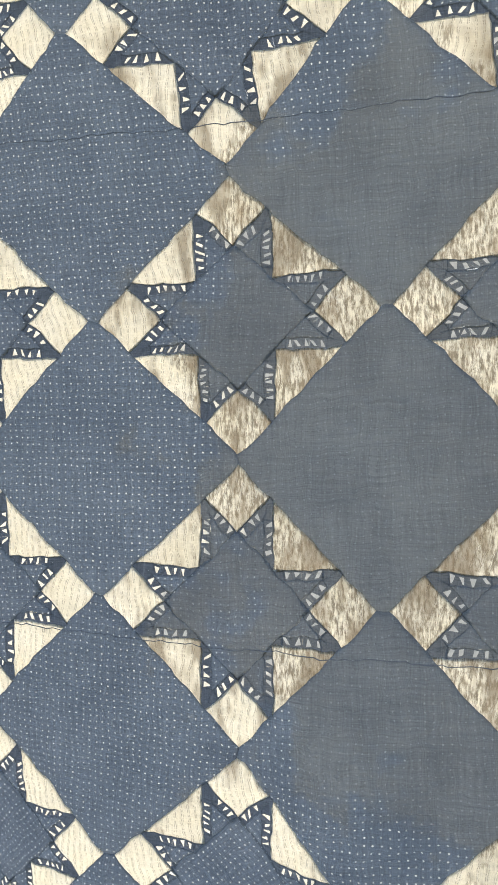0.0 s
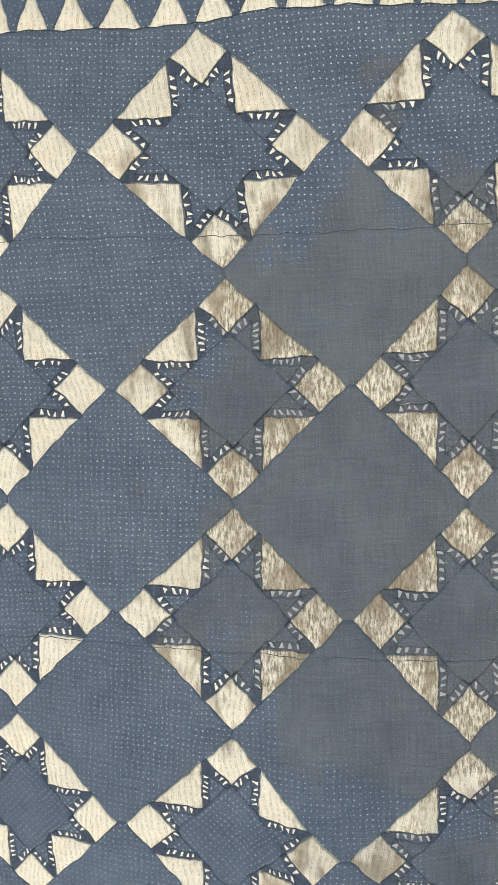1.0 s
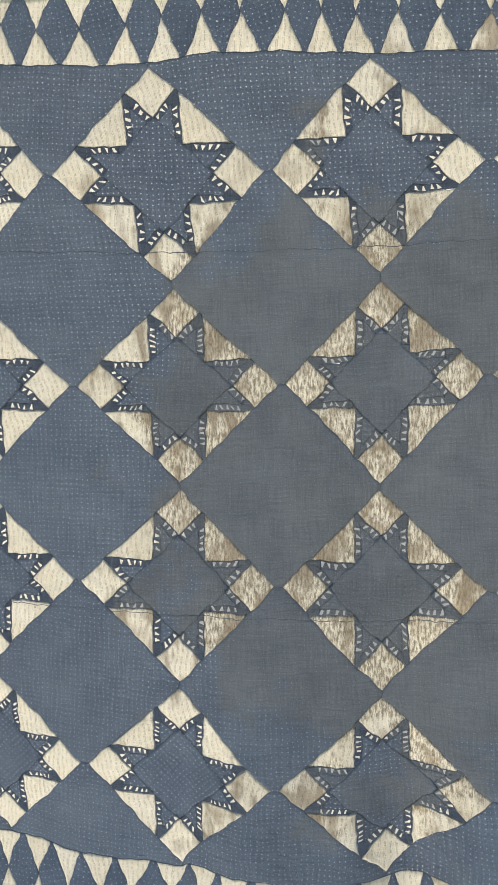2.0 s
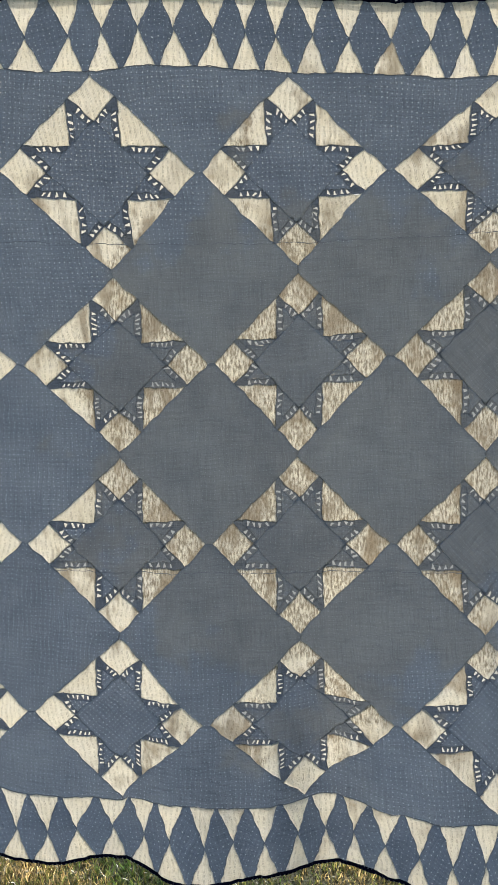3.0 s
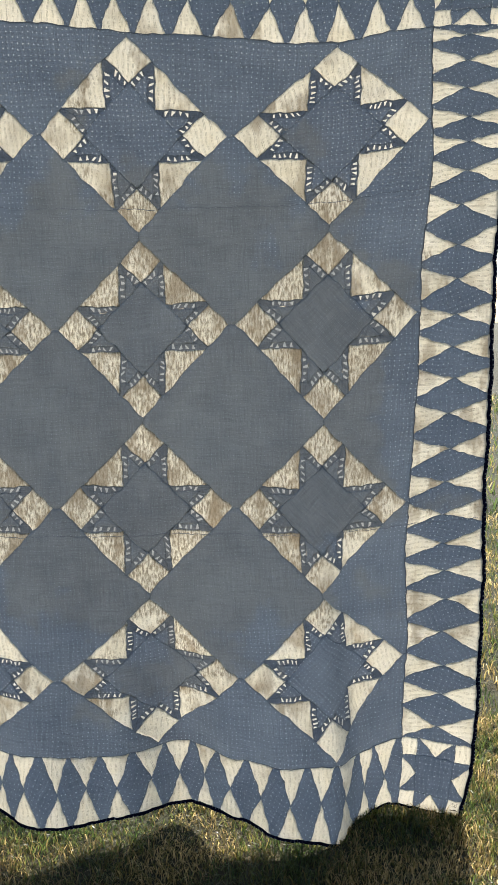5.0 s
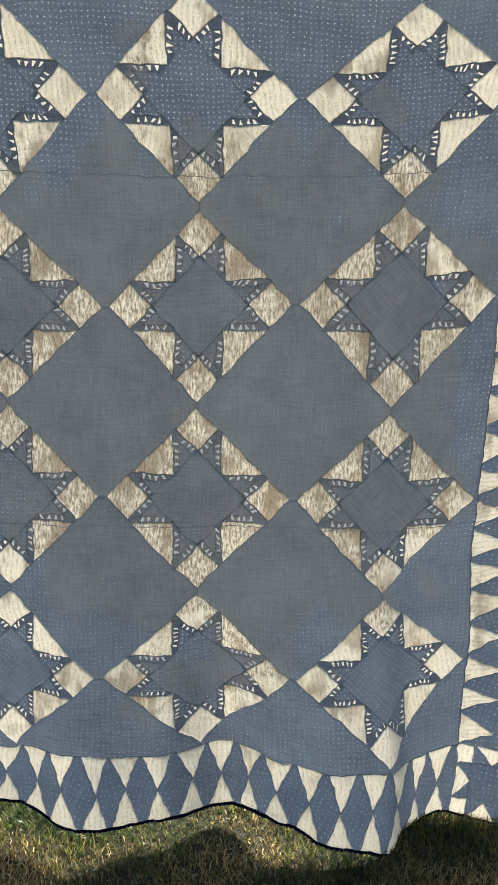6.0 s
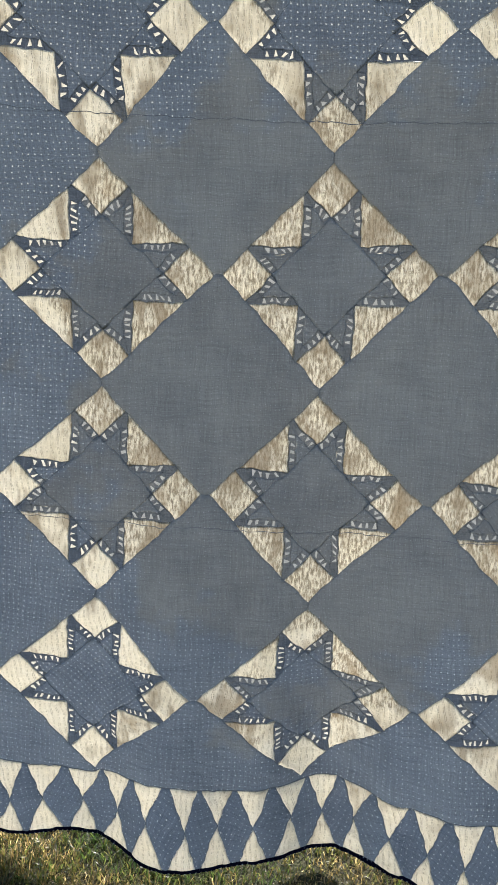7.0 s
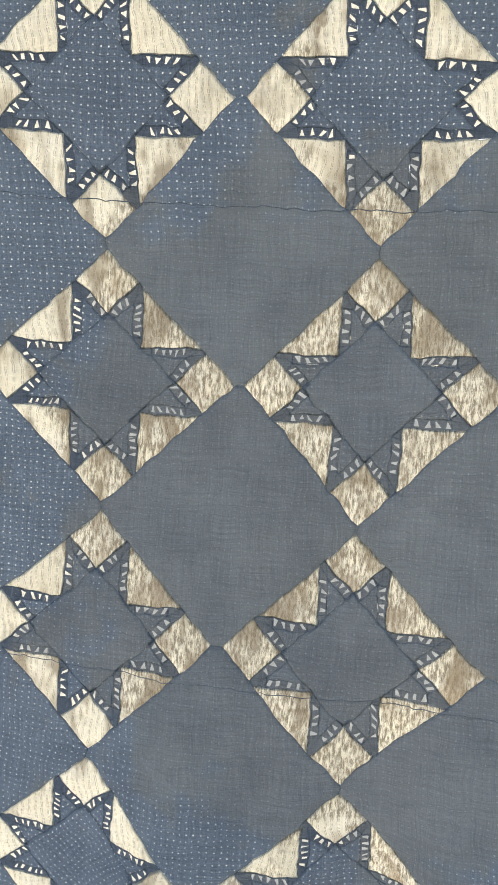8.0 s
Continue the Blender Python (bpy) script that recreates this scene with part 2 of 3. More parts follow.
INNER_SAG = ((-0.3, 20), (-0.22, 8), (-0.145, 6), (-0.06, 11), (0.015, 15), (0.082, 25), (0.155, 41), (0.215, 21), (0.28, 10), (0.347, 3), (0.41, -3), (0.477, -5), (0.53, 2), (0.593, -2), (0.66, -8), (0.728, -9), (0.8, -4), (0.87, -15), (0.92, 4), (0.98, 25), (1.1, 15))
TOP_INNER_SAG = ((-0.25, 40), (-0.14, 30), (0.1, 25), (0.2, 19), (0.3, 10), (0.56, -12), (0.7, -27), (0.9, -12))
HEM_SAG = ((-0.3, 14), (-0.15, 4), (-0.03, 33), (0.05, 21), (0.13, 22), (0.23, 6), (0.34, 3), (0.45, -9), (0.55, 18), (0.67, -17), (0.77, -37), (0.85, -69), (0.91, -48), (0.96, -34), (1.04, -40), (1.13, -57))
# how far the hem itself swings back, in mm: place along, depth
HEM_SWING = ((-0.8, -8), (0.3, -8), (0.45, -20), (0.6, -15), (0.75, -18), (0.83, 0), (0.9, 48), (0.97, 72), (1.2, 76))
INNER_PULL = ((1.7, 18), (1.47, 23), (1.34, 10), (1, 1), (0.93, -4), (0.62, -16), (0.53, -11), (0.28, -13), (0.19, -9))
SIDE_PULL = ((1.28, 5), (0.95, 4), (0.6, 6), (0.3, 4), (0.13, 3), (0.03, -8))


# where the triangles of the borders meet, in mm from the corner of the field
HEM_SEAMS = (0, 77, 153, 229, 305, 378, 454, 540, 616, 682, 755, 814, 879, 947, 1010, 1077, 1130, 1193, 1258, 1328, 1402, 1470, 1520, 1590)
TOP_SEAMS = (0, 69, 139, 208, 278, 348, 430, 514, 594, 666, 738, 812, 885, 948, 1014, 1082, 1155, 1230, 1303, 1371, 1445, 1515, 1592)
SIDE_SEAMS = (0, 77, 137, 206, 294, 381, 455, 529, 598, 670, 743, 820, 887, 955, 1015, 1097, 1173, 1247, 1314, 1368, 1425, 1489, 1558, 1600)


def spline(points, values):
    """A thin-plate spline through scattered values on the plane."""
    p, f = np.array(points, float), np.array(values, float)
    n = len(p)

    def kernel(d2):
        return 0.5 * d2 * np.log(d2 + 1e-12)
    k = kernel(((p[:, None] - p[None]) ** 2).sum(-1)) + 2e-5 * np.eye(n)
    q = np.hstack([np.ones((n, 1)), p])
    a = np.vstack([np.hstack([k, q]), np.hstack([q.T, np.zeros((3, 3))])])
    w = np.linalg.solve(a, np.concatenate([f, np.zeros(3)]))

    def value(x):
        return kernel(((x[:, None] - p[None]) ** 2).sum(-1)) @ w[:n] + w[n] + x @ w[n + 1:]
    return value


def hanging():
    pts, along, up = [], [], []
    for j, row in enumerate(TIPS):
        for i in range(3):
            pts.append((0.4 * i, V1 - PITCH * j)), along.append(row[2 * i]), up.append(row[2 * i + 1])
    for j, row in enumerate(SIDES):
        for i in range(4):
            pts.append((-0.2 + 0.4 * i, V1 - HALF - PITCH * j)), along.append(row[2 * i]), up.append(row[2 * i + 1])
    for v in (0.1, 0.6, 1.1, 1.6, 1.95):
        pts.append((-0.75, v)), along.append(0), up.append(12)
    pa = pts + [(U1 + WB, v) for v, _ in SIDE_PULL]
    va = along + [d for _, d in SIDE_PULL]
    pa += [(U1, v) for v, _ in INNER_PULL]
    va += [d for _, d in INNER_PULL]
    pu = list(pts)
    vu = list(up)
    for table, v in ((TOP_SAG, V1 + WB), (TOP_INNER_SAG, V1), (INNER_SAG, V0), (HEM_SAG, V0 - WB)):
        pu += [(u, v) for u, _ in table]
        vu += [d for _, d in table]
    return spline(pa, va), spline(pu, vu)


STRAY_U, STRAY_V = hanging()
FOLD_U, FOLD_Y = (np.array(c) for c in zip(*FOLDS))
SWING_U, SWING_Y = (np.array(c) for c in zip(*HEM_SWING))


def wobble(p):
    """The small unevenness of hand sewing, a few mm."""
    du = 1.3e-3 * np.sin(83 * p[:, 0] + 41 * p[:, 1] + 1.0) + 1.0e-3 * np.sin(-57 * p[:, 0] + 139 * p[:, 1]) + 0.6e-3 * np.sin(271 * p[:, 1] + 90 * p[:, 0]) + 0.5e-3 * np.sin(430 * p[:, 1] - 170 * p[:, 0])
    dv = 1.3e-3 * np.sin(47 * p[:, 0] - 91 * p[:, 1] + 2.0) + 1.0e-3 * np.sin(151 * p[:, 0] + 33 * p[:, 1]) + 0.6e-3 * np.sin(263 * p[:, 0] - 80 * p[:, 1]) + 0.5e-3 * np.sin(410 * p[:, 0] + 150 * p[:, 1])
    return du, dv


def hang(p, lift=0.0):
    """Places in the air of places (along, up) on the quilt; lift: metres towards the front."""
    p = np.asarray(p, float).reshape(-1, 2)
    i = np.clip(np.searchsorted(FOLD_U, p[:, 0]) - 1, 0, len(FOLD_U) - 2)
    q = np.clip((p[:, 0] - FOLD_U[i]) / (FOLD_U[i + 1] - FOLD_U[i]), 0, 1)
    q = q * q * (3 - 2 * q)
    depth = FOLD_Y[i] + (FOLD_Y[i + 1] - FOLD_Y[i]) * q
    fall = (1 - np.clip((p[:, 1] - 0.2) / 0.85, 0, 1)) ** 1.6
    y = depth * fall + 0.003 * np.sin(9 * p[:, 0] + 5 * p[:, 1]) + 0.002 * np.sin(21 * p[:, 1] - 13 * p[:, 0])
    y += 1e-3 * np.interp(p[:, 0], SWING_U, SWING_Y) * (1 - np.clip((p[:, 1] - V0 + WB) / 0.2, 0, 1)) ** 1.3
    du, dv = wobble(p)
    x = p[:, 0] + STRAY_U(p) * 1e-3 + du
    z = p[:, 1] + STRAY_V(p) * 1e-3 + dv
    return np.stack([x, y - lift, z], 1)


# ---------------------------------------------------------------- building
rng = random.Random(7)


def link(name, verts, faces, materials, parent=None, label="", uvs=None, slots=None, smooth=True):
    """One mesh object; uvs: one pair a vertex."""
    me = bpy.data.meshes.new(name)
    me.from_pydata([tuple(v) for v in verts], [], faces)
    for m in materials:
        me.materials.append(m)
    if uvs is not None:
        idx = np.empty(len(me.loops), np.int32)
        me.loops.foreach_get("vertex_index", idx)
        me.uv_layers.new(name="UVMap").data.foreach_set("uv", np.asarray(uvs, np.float32)[idx].ravel())
    if slots is not None:
        me.polygons.foreach_set("material_index", np.asarray(slots, np.int32))
    me.polygons.foreach_set("use_smooth", np.full(len(me.polygons), smooth))
    me.update()
    ob = new(name, me)
    ob.parent = parent
    if label:
        tagged(ob, label)
    return ob


def grain_uv(p, turn, shift):
    c, s = math.cos(turn), math.sin(turn)
    return np.stack([p[:, 0] * c - p[:, 1] * s + shift[0], p[:, 0] * s + p[:, 1] * c + shift[1]], 1)


def patch(name, poly, material, parent, turn=None, puff=0.0018, step=0.011, label="", tuck=0.0009):
    """A sewn patch: a convex outline in quilt measure, padded, its edges turned back at the seams."""
    poly = np.array(poly, float)
    area = sum(poly[i][0] * poly[(i + 1) % len(poly)][1] - poly[(i + 1) % len(poly)][0] * poly[i][1] for i in range(len(poly)))
    if area < 0:
        poly = poly[::-1]
    mid = poly.mean(0)
    m = len(poly)
    n = max(2, int(math.ceil(max(np.linalg.norm(poly[(i + 1) % m] - poly[i]) for i in range(m)) / step)))
    index, pts, faces = {}, [], []

    def vert(p):
        key = (round(p[0], 5), round(p[1], 5))
        if key not in index:
            index[key] = len(pts)
            pts.append(p)
        return index[key]
    for i in range(m):
        a, b = poly[i] - mid, poly[(i + 1) % m] - mid
        for r in range(n):
            for k in range(r + 1):
                def at(rr, kk):
                    return vert(mid + a * (rr - kk) / n + b * kk / n)
                faces.append((at(r, k), at(r + 1, k), at(r + 1, k + 1)))
                if k < r:
                    faces.append((at(r, k), at(r + 1, k + 1), at(r, k + 1)))
    rim = []
    for i in range(m):
        for k in range(n):
            rim.append(vert(poly[i] + (poly[(i + 1) % m] - poly[i]) * k / n))
    pts = np.array(pts)
    edge = np.full(len(pts), 1e9)
    for i in range(m):
        a, b = poly[i], poly[(i + 1) % m]
        d = (b - a) / np.linalg.norm(b - a)
        edge = np.minimum(edge, np.abs((pts[:, 0] - a[0]) * d[1] - (pts[:, 1] - a[1]) * d[0]))
    out = hang(pts, puff * (1 - np.exp(-edge / 0.008)))
    base = len(out)
    away = pts[rim] - mid
    back = hang(pts[rim] + away / np.linalg.norm(away, axis=1)[:, None] * tuck, -0.0020)
    out = np.vstack([out, back])
    for i in range(len(rim)):
        j = (i + 1) % len(rim)
        faces.append((rim[i], base + i, base + j, rim[j]))
    allp = np.vstack([pts, pts[rim]])
    if turn is None:
        turn = rng.uniform(-0.06, 0.06)
    uvs = grain_uv(allp, turn, (rng.uniform(2, 4), rng.uniform(2, 4)))
    return link(name, out, faces, [material], parent, label, uvs)


def edging(outer_a, outer_b, inner_a, inner_b, pitch):
    """A folded seam of even width, with slanting slips of the light cloth showing between the dark folds."""
    oa, ob_, ia, ib = (np.array(q, float) for q in (outer_a, outer_b, inner_a, inner_b))
    length = np.linalg.norm(ob_ - oa)
    t = (ob_ - oa) / length
    s0, s1 = max(0.0, float((ia - oa) @ t)), min(length, float((ib - oa) @ t))
    inward = ia - oa - t * ((ia - oa) @ t)
    pts, faces, slots = [], [], []

    def at(s, r):
        pts.append(oa + t * s + inward * r)
        return len(pts) - 1
    if s0 > 1e-5:
        faces.append((at(-0.002, -0.10), at(s0 + 0.0014, -0.10), at(s0 + 0.0014, 1.035), at(s0 - 0.001, 1.035))), slots.append(0)
    if length - s1 > 1e-5:
        faces.append((at(s1 - 0.0014, -0.10), at(length + 0.0045, -0.10), at(s1 + 0.003, 1.035), at(s1 - 0.0014, 1.035))), slots.append(0)
    else:
        faces.append((at(s1 - 0.0014, -0.10), at(s1 + 0.003, -0.10), at(s1 + 0.003, 1.035), at(s1 - 0.0014, 1.035))), slots.append(0)
    count = max(2, int(round((s1 - s0) / pitch)))
    d = (s1 - s0) / count
    for c in range(count):
        lo, hi = rng.uniform(0.16, 0.28), rng.uniform(0.74, 0.92)
        m1, lean = rng.uniform(0.08, 0.2), rng.uniform(0.05, 0.5)
        wide, narrow = rng.uniform(0.42, 0.6), rng.uniform(0.05, 0.2)
        if rng.random() < 0.25:
            wide, narrow = narrow + 0.2, wide * 0.7
        m2, low, high = m1 + wide, m1 + lean, min(0.95, m1 + lean + narrow)
        g = {}
        for key, (s, r) in {"a": (0, -0.10), "b": (1, -0.10), "c": (1, lo), "d": (m2, lo), "e": (m1, lo), "f": (0, lo),
                            "g": (high, hi), "i": (low, hi), "j": (0, hi), "k": (1, hi), "l": (0, 1.035), "m": (1, 1.035)}.items():
            g[key] = at(s0 + d * (c + s), r)
        for word, slot in (("abcdef", 0), ("feij", 0), ("dckg", 0), ("edgi", 1), ("jigkml", 0)):
            faces.append(tuple(g[w] for w in word))
            slots.append(slot)
    return pts, faces, slots


def meet(p, d, q, e):
    """Where two lines cross, each by a point and a direction."""
    t = np.linalg.solve(np.array([d, -e]).T, np.array(q) - np.array(p))[0]
    return np.array(p) + t * np.array(d)


def star(cu, cv, r, turn, parent, name, label, fringed, cloth):
    """A pieced star: centre, four corner squares, four edge triangles, eight points."""
    c, s = math.cos(turn), math.sin(turn)

    def to(p):
        return (cu + p[0] * c - p[1] * s, cv + p[0] * s + p[1] * c)
    q, e = 0.235 * r, 0.265 * r                    # half of a corner square, inner corner of an edge triangle
    h = 2 * e
    pitch = rng.uniform(0.0108, 0.0132)
    grain = rng.choice((0.0, 0.0, math.pi / 4)) + rng.uniform(-0.08, 0.08)
    block = patch(name, [to(p) for p in ((h, 0), (0, h), (-h, 0), (0, -h))], cloth, parent, grain, label=label, tuck=0.0003)
    for k in range(4):
        a = k * math.pi / 2
        ca, sa = round(math.cos(a)), round(math.sin(a))

        def tq(p):
            return to((p[0] * ca - p[1] * sa, p[0] * sa + p[1] * ca))
        lean = rng.uniform(-0.25, 0.25)
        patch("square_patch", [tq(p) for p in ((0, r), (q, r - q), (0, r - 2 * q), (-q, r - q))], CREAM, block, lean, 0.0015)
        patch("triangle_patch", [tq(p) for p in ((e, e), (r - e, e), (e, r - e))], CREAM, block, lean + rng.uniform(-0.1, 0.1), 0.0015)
        for side in (-1, 1):
            t1, p1, p2, t2 = (np.array(p) for p in ((side * q, r - q), (0, h), (side * e, e), (side * e, r - e)))
            if not fringed:
                patch("star_point", [tq(t1), tq(p1), tq(p2), tq(t2)], cloth, block, grain, tuck=0.0003)
                continue
            w = 0.0140
            n1 = np.array((side, -1)) / math.sqrt(2)
            n2 = np.array((-side, 0.0))
            ia = meet(t1 + n1 * w, p1 - t1, p1, p2 - p1)
            ib = meet(t2 + n2 * w, p2 - t2, p1, p2 - p1)
            ic = meet(t1 + n1 * w, p1 - t1, t2 + n2 * w, p2 - t2)
            patch("star_point", [tq(ic), tq(ia), tq(ib)], cloth, block, grain, 0.0008, tuck=0.0)
            pa, fa, sa_ = edging(t1, p1, ic, ia, pitch)
            pb, fb, sb_ = edging(t2, p2, ic, ib, pitch)
            out = (t1 + t2) / np.linalg.norm(t1 + t2) * 0.002
            pc = [t1 + (t1 - t2) * 0.15 + out, t2 + (t2 - t1) * 0.15 + out, ic]
            pts = np.array([tq(p) for p in pa + pb + pc])
            n = len(pa) + len(pb)
            fs = fa + [tuple(len(pa) + v for v in f) for f in fb] + [(n, n + 1, n + 2)]
            place = hang(pts, -0.0006)
            link("edging", place, fs, [FOLDED, SLIP], block, "dark folded seam with pale cloth slips", grain_uv(pts, 0, (3, 3)), sa_ + sb_ + [0], False)
    return block


def clip(poly, axis, limit, keep_below):
    out = []
    for i in range(len(poly)):
        a, b = poly[i], poly[(i + 1) % len(poly)]
        ina, inb = ((a[axis] <= limit + 1e-9), (b[axis] <= limit + 1e-9)) if keep_below else ((a[axis] >= limit - 1e-9), (b[axis] >= limit - 1e-9))
        if ina:
            out.append(a)
        if ina != inb:
            t = (limit - a[axis]) / (b[axis] - a[axis])
            out.append((a[0] + t * (b[0] - a[0]), a[1] + t * (b[1] - a[1])))
    clean = []
    for q in out:
        if not clean or math.dist(q, clean[-1]) > 1e-5:
            clean.append(q)
    if len(clean) > 1 and math.dist(clean[0], clean[-1]) < 1e-5:
        clean.pop()
    return clean


def ribbon(name, points, width, material, parent, lift, label=""):
    """A narrow raised strip along a line on the quilt."""
    p = np.array(points, float)
    d = np.gradient(p, axis=0)
    nrm = np.stack([-d[:, 1], d[:, 0]], 1) / np.linalg.norm(d, axis=1)[:, None]
    rows = [hang(p + nrm * width * 0.5, lift - 0.0006), hang(p, lift), hang(p - nrm * width * 0.5, lift - 0.0006)]
    n = len(p)
    verts = np.vstack(rows)
    faces = []
    for i in range(n - 1):
        for k in range(2):
            faces.append((k * n + i, (k + 1) * n + i, (k + 1) * n + i + 1, k * n + i + 1))
    return link(name, verts, faces, [material], parent, label)


def binding(parent):
    """The narrow rolled binding round the hem."""
    a, b, c, d = U0 - WB, U1 + WB, V0 - WB, V1 + WB
    corners = [(a, c), (b, c), (b, d), (a, d)]
    line = []
    for i in range(4):
        p, q = np.array(corners[i]), np.array(corners[(i + 1) % 4])
        line += [p + (q - p) * k / 150 for k in range(150)]
    line = np.array(line)
    centre = hang(line) + np.array((0, 0.003, 0))
    mid = np.array(((a + b) / 2, 0, (c + d) / 2))
    n, ring, verts, uvs = len(line), 8, [], []
    run = 0.0
    for i in range(n):
        t = centre[(i + 1) % n] - centre[i - 1]
        t /= np.linalg.norm(t)
        front = np.array((0, -1.0, 0))
        side = np.cross(t, front)
        side /= np.linalg.norm(side)
        front = np.cross(side, t)
        run += np.linalg.norm(centre[i] - centre[i - 1]) if i else 0
        for k in range(ring):
            f = 2 * math.pi * k / ring
            verts.append(centre[i] + side * 0.0058 * math.cos(f) + front * 0.0048 * math.sin(f))
            uvs.append((run, 0.036 * k / ring))
    faces = [(i * ring + k, i * ring + (k + 1) % ring, ((i + 1) % n) * ring + (k + 1) % ring, ((i + 1) % n) * ring + k) for i in range(n) for k in range(ring)]
    return link("binding", verts, faces, [BINDING], parent, "narrow navy binding with white pin dots", uvs)


def border(parent, origin, along, across, seams, label):
    """A pieced border of pale triangles and long blue lozenges: origin at its start on the inner seam; seams: mm along it."""
    o, a, x = (np.array(q, float) for q in (origin, along, across))
    length = U1 - U0

    def to(s, r):
        return o + a * s + x * (r * WB)
    seam = ribbon("border", [to(length * k / 120, 0.0) for k in range(121)], 0.0022, FOLDED, parent, 0.0008, label)
    count = len(seams) - 1
    at = [q * 1e-3 for q in seams]
    wide = [at[k + 1] - at[k] for k in range(count)]
    tips = [(at[k] + wide[k] * (0.5 + rng.uniform(-0.09, 0.09)), 0.5 + rng.uniform(-0.045, 0.045)) for k in range(count)]
    inner = [(q + rng.uniform(-0.0015, 0.0015), rng.uniform(0.003, 0.007)) for q in at]
    outer = [(q + rng.uniform(-0.005, 0.003), rng.uniform(0.003, 0.0075)) for q in at]
    grain = math.atan2(a[1], a[0])
    for k in range(count):
        ts, tr = tips[k]
        patch("triangle_patch", [to(inner[k][0] + inner[k][1], 0), to(inner[k + 1][0] - inner[k + 1][1], 0), to(ts, tr - 0.012)], CREAM, seam, grain + rng.uniform(-0.2, 0.2), 0.002)
        patch("triangle_patch", [to(outer[k][0] + outer[k][1], 1), to(outer[k + 1][0] - outer[k + 1][1], 1), to(ts, tr + 0.012)], CREAM, seam, grain + rng.uniform(-0.2, 0.2), 0.002)
    for k in range(count + 1):
        i, q = inner[k], outer[k]
        left = [to(tips[k - 1][0], tips[k - 1][1] + e) for e in (0.012, -0.012)] if k else []
        right = [to(tips[k][0], tips[k][1] + e) for e in (-0.012, 0.012)] if k < count else []
        i0, i1 = (i[0] - i[1] if k else 0), (i[0] + i[1] if k < count else length)
        q0, q1 = (q[0] - q[1] if k else 0), (q[0] + q[1] if k < count else length)
        patch("lozenge_patch", [to(i0, 0), to(i1, 0)] + right + [to(q1, 1), to(q0, 1)] + left, BLUE_BORDER, seam, grain + rng.uniform(-0.5, 0.5), 0.002)
    return seam


def build_quilt():
    quilt = new("quilt")
    tagged(quilt, "faded indigo and cream patchwork star quilt hanging backlit on a line", "quilt")
    for j in range(4):
        for i in range(4):
            star(-0.4 + 0.4 * i, V1 - HALF - PITCH * j, R, 0.0, quilt, "star_block", "indigo star on cream corner squares", True, BLUE_STAR)
    w = PITCH - R
    octagon = [(HALF, -(w - HALF)), (HALF, w - HALF), (w - HALF, HALF), (-(w - HALF), HALF), (-HALF, w - HALF), (-HALF, -(w - HALF)), (-(w - HALF), -HALF), (w - HALF, -HALF)]
    for j in range(5):
        for i in range(5):
            cu, cv = U0 + PITCH * i, V1 - PITCH * j
            poly = [(cu + x, cv + y) for x, y in octagon]
            for axis, limit, below in ((0, U1, True), (0, U0, False), (1, V1, True), (1, V0, False)):
                poly = clip(poly, axis, limit, below)
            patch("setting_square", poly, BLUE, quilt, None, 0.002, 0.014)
    label = "border of cream triangles and indigo lozenges"
    border(quilt, (U0, V0), (1, 0), (0, -1), HEM_SEAMS, label)
    border(quilt, (U0, V1), (1, 0), (0, 1), TOP_SEAMS, label)
    border(quilt, (U1, V0), (0, 1), (1, 0), SIDE_SEAMS, label)
    border(quilt, (U0, V0), (0, 1), (-1, 0), SIDE_SEAMS, label)
    for cu in (U0 - WB / 2, U1 + WB / 2):
        for cv in (V0 - WB / 2, V1 + WB / 2):
            star(cu, cv, WB / math.sqrt(2), math.pi / 4, quilt, "corner_star", "small indigo corner star without edging", False, BLUE_BORDER)
    # backing with its two cross seams
    nu, nv = 96, 96
    g = np.array([(U0 - WB + (U1 - U0 + 2 * WB) * i / nu, V0 - WB + (V1 - V0 + 2 * WB) * j / nv) for j in range(nv + 1) for i in range(nu + 1)])
    faces = [(j * (nu + 1) + i, j * (nu + 1) + i + 1, (j + 1) * (nu + 1) + i + 1, (j + 1) * (nu + 1) + i) for j in range(nv) for i in range(nu)]
    link("backing", hang(g, -0.0065), faces, [BACKING], quilt, "thin cream muslin backing and batting", g)
    for k, (v, ripple) in enumerate(((1.440, 0.004), (0.725, 0.002))):
        line = [(u, v + ripple * math.cos(5 * u + 2 * k) + 0.0006 * math.sin(37 * u)) for u in np.linspace(U0 - WB + 0.01, U1 + WB - 0.01, 220)]
        ribbon("backing_seam", line, 0.0013, THREAD, quilt, 0.0028)
    binding(quilt)
    # a small embroidered mark on the corner square: unreadable, kept as bars
    cu, cv = U1 + WB * 0.88, V0 - WB * 0.86
    loops = [(cu + 0.0065 * math.sin(q), cv + 0.006 + 0.0042 * math.sin(2 * q)) for q in np.linspace(0, 2 * math.pi, 40)]
    ribbon("embroidered_mark", loops, 0.0011, INK, quilt, 0.0035, "tiny brown embroidered loops")
    ribbon("embroidered_mark", [(cu + 0.008 * q, cv - 0.007) for q in np.linspace(-1, 1, 8)], 0.0022, INK, quilt, 0.0035, "tiny brown embroidered bar")
    return quilt


build_quilt()

# ---------------------------------------------------------------- ground
GROUND_Z = -0.026


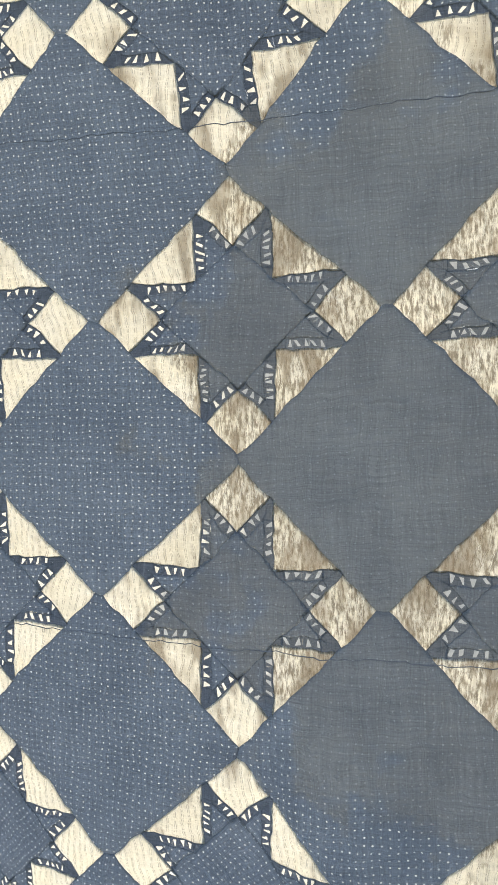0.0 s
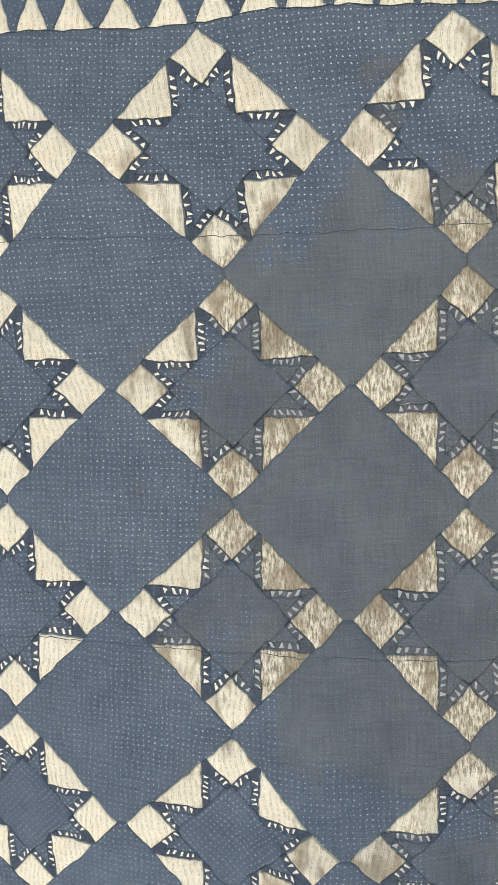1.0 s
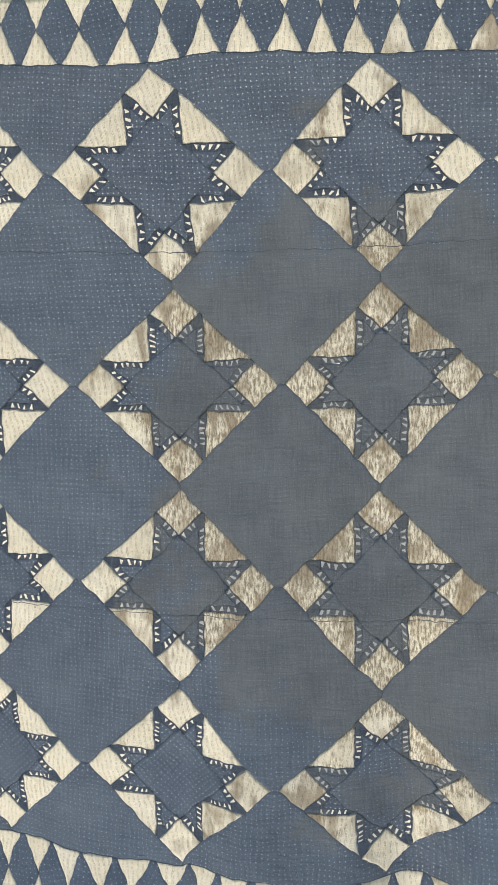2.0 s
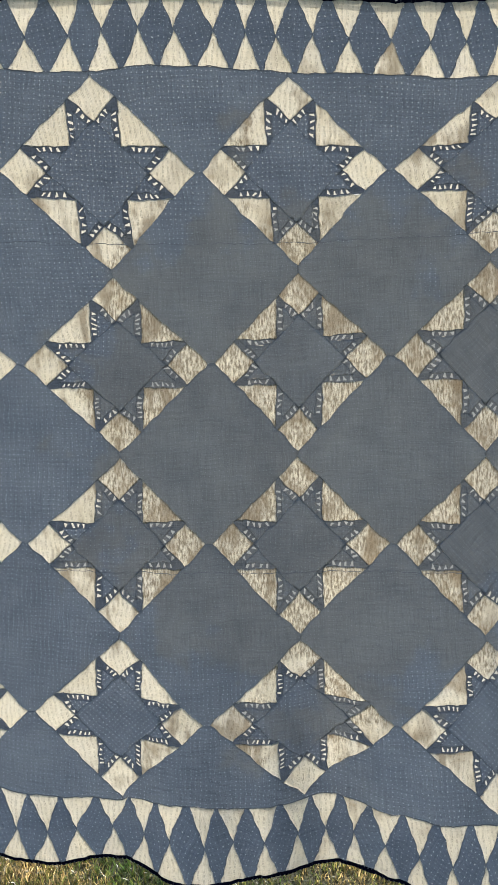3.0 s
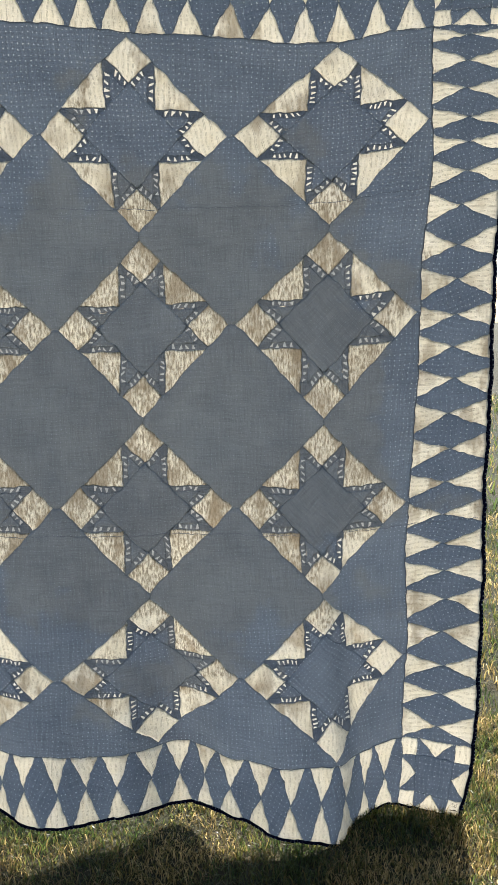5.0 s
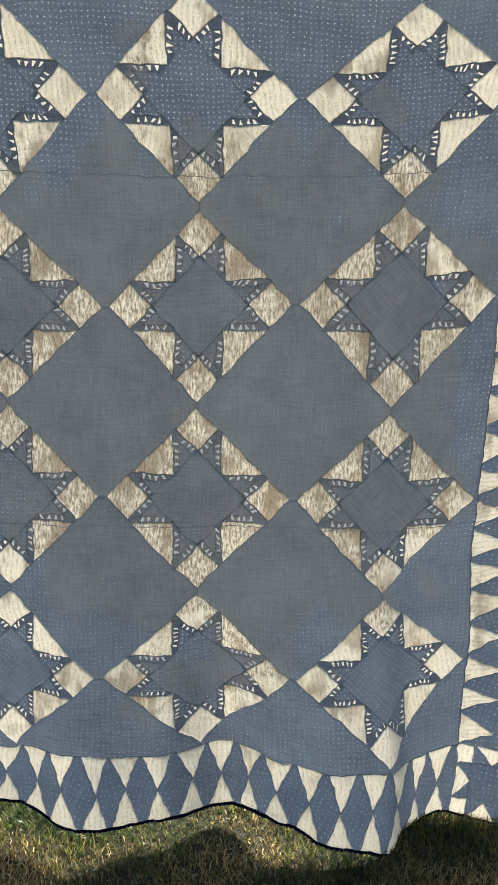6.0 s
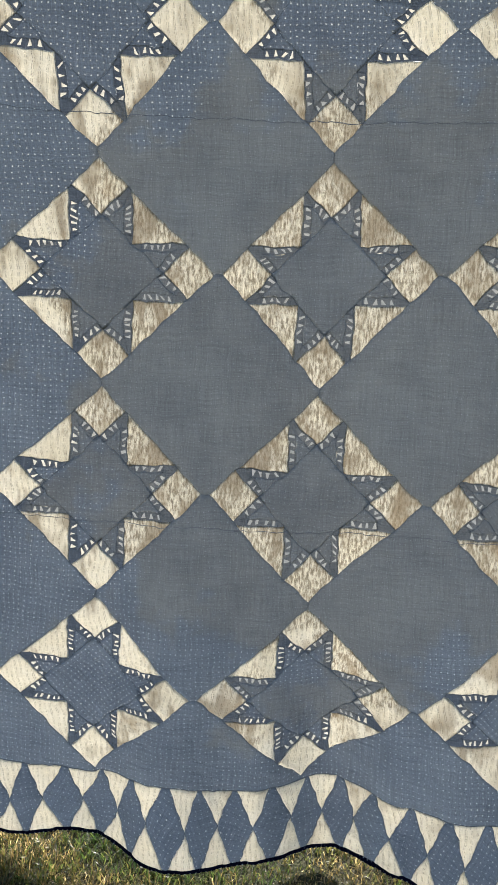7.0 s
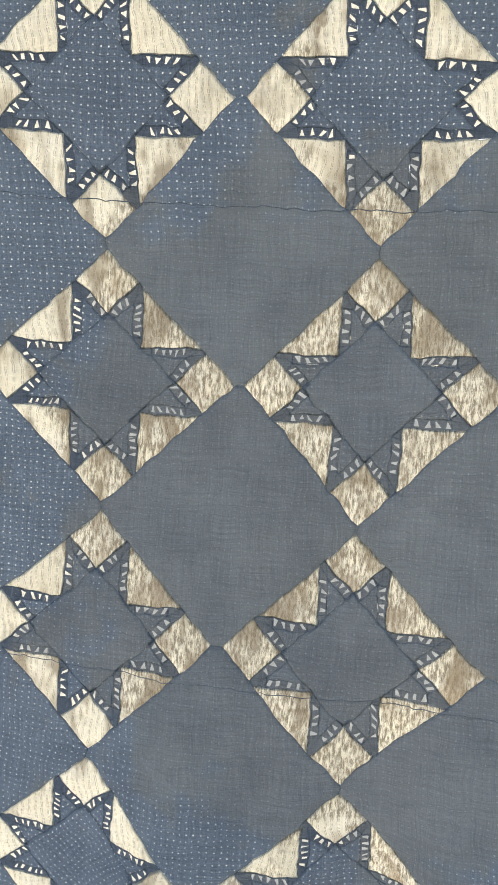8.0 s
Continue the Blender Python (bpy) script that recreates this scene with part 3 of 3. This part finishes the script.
def build_ground():
    bm = bmesh.new()
    xs = sorted({-600, -60, -12, 12, 60, 600, *[-5 + 0.25 * i for i in range(45)]})
    ys = sorted({-600, -60, -12, 12, 60, 600, *[-4 + 0.25 * i for i in range(45)]})
    grid = [[bm.verts.new((x, y, GROUND_Z + (0.008 * noise.noise(Vector((x * 1.3, y * 1.3, 0))) if abs(x) < 8 and abs(y) < 8 else 0))) for x in xs] for y in ys]
    for j in range(len(ys) - 1):
        for i in range(len(xs) - 1):
            bm.faces.new((grid[j][i], grid[j][i + 1], grid[j + 1][i + 1], grid[j + 1][i]))
    me = bpy.data.meshes.new("ground")
    bm.to_mesh(me)
    bm.free()
    me.materials.append(TURF)
    me.polygons.foreach_set("use_smooth", np.full(len(me.polygons), True))
    return tagged(new("ground", me), "uneven dry lawn turf under the quilt", "ground", kind="structure")


def build_grass():
    """Short curved blades: dense by the hem, wider apart further out."""
    g = np.random.default_rng(5)
    zones = ((-0.9, 1.9, -0.75, 0.55, 105000, 0.8), (0.9, 3.4, 0.4, 3.2, 34000, 1.1), (1.2, 8.0, 3.0, 11.0, 16000, 2.4))
    verts, faces, start = [], [], 0
    for x0, x1, y0, y1, n, size in zones:
        x, y = g.uniform(x0, x1, n), g.uniform(y0, y1, n)
        tuft = 0.5 + 0.5 * np.sin(9 * x + 3 * np.sin(7 * y)) * np.sin(8 * y + 2 * np.sin(5 * x))
        length = g.uniform(0.022, 0.05, n) * size * (0.65 + 0.6 * tuft)
        width = g.uniform(0.0009, 0.0022, n) * size
        a, b = g.uniform(0, 2 * np.pi, n), g.uniform(0, 2 * np.pi, n)
        lean = g.uniform(0.2, 1.25, n)
        wx, wy = np.cos(b) * width, np.sin(b) * width
        dx, dy = np.cos(a), np.sin(a)
        z0 = np.full(n, GROUND_Z - 0.004)
        p = np.empty((n, 5, 3))
        p[:, 0] = np.stack([x - wx, y - wy, z0], 1)
        p[:, 1] = np.stack([x + wx, y + wy, z0], 1)
        mx, my, mz = x + dx * length * 0.35 * lean, y + dy * length * 0.35 * lean, z0 + length * 0.62
        p[:, 2] = np.stack([mx + wx * 0.8, my + wy * 0.8, mz], 1)
        p[:, 3] = np.stack([mx - wx * 0.8, my - wy * 0.8, mz], 1)
        p[:, 4] = np.stack([x + dx * length * lean, y + dy * length * lean, z0 + length * (1.08 - 0.42 * lean)], 1)
        verts.append(p.reshape(-1, 3))
        k = start + 5 * np.arange(n)
        faces.append(np.concatenate([np.stack([k, k + 1, k + 2], 1), np.stack([k, k + 2, k + 3], 1), np.stack([k + 3, k + 2, k + 4], 1)]))
        start += 5 * n
    v, f = np.concatenate(verts).astype(np.float32), np.concatenate(faces).astype(np.int32)
    me = bpy.data.meshes.new("grass")
    me.vertices.add(len(v))
    me.vertices.foreach_set("co", v.ravel())
    me.loops.add(f.size)
    me.loops.foreach_set("vertex_index", f.ravel())
    me.polygons.add(len(f))
    me.polygons.foreach_set("loop_start", np.arange(0, f.size, 3, dtype=np.int32))
    me.update(calc_edges=True)
    me.materials.append(BLADES)
    return tagged(new("grass", me), "short dry green and straw coloured lawn grass", "grass", kind="stuff")


build_ground()
build_grass()

# ---------------------------------------------------------------- what holds the quilt


def tube(points, radii, ring=10):
    bm = bmesh.new()
    loops = []
    for i, p in enumerate(points):
        t = (Vector(points[min(i + 1, len(points) - 1)]) - Vector(points[max(i - 1, 0)])).normalized()
        q = t.to_track_quat("Z", "Y")
        loops.append([bm.verts.new(Vector(p) + q @ Vector((radii[i] * math.cos(2 * math.pi * k / ring), radii[i] * math.sin(2 * math.pi * k / ring), 0))) for k in range(ring)])
    for a, b in zip(loops, loops[1:]):
        for k in range(ring):
            bm.faces.new((a[k], a[(k + 1) % ring], b[(k + 1) % ring], b[k]))
    bm.faces.new(loops[0][::-1])
    bm.faces.new(loops[-1])
    return bm


def part(name, bm, material, parent, label=""):
    me = bpy.data.meshes.new(name)
    bm.to_mesh(me)
    bm.free()
    me.materials.append(material)
    me.polygons.foreach_set("use_smooth", np.full(len(me.polygons), True))
    ob = new(name, me)
    ob.parent = parent
    return tagged(ob, label)


def build_line():
    top = hang([(u, V1 + WB - 0.004) for u in np.linspace(U0 - WB, U1 + WB, 30)], -0.012)
    ends = [(-1.25, 0.03, 2.0), (1.9, 0.03, 1.97)]
    pts = [ends[0]] + [tuple(q) for q in top] + [ends[1]]
    rope = part("clothesline", tube(pts, [0.0035] * len(pts), 8), ROPE, None)
    tagged(rope, "cotton clothesline behind the top hem of the quilt", "clothesline")
    for x, y, z in ends:
        post = part("line_post", tube([(x, y, GROUND_Z - 0.05), (x, y, 1.0), (x, y, z + 0.06)], [0.045, 0.043, 0.04], 14), WOOD, None)
        tagged(post, "weathered round wooden post of the clothesline", "post", "clothesline posts")


build_line()
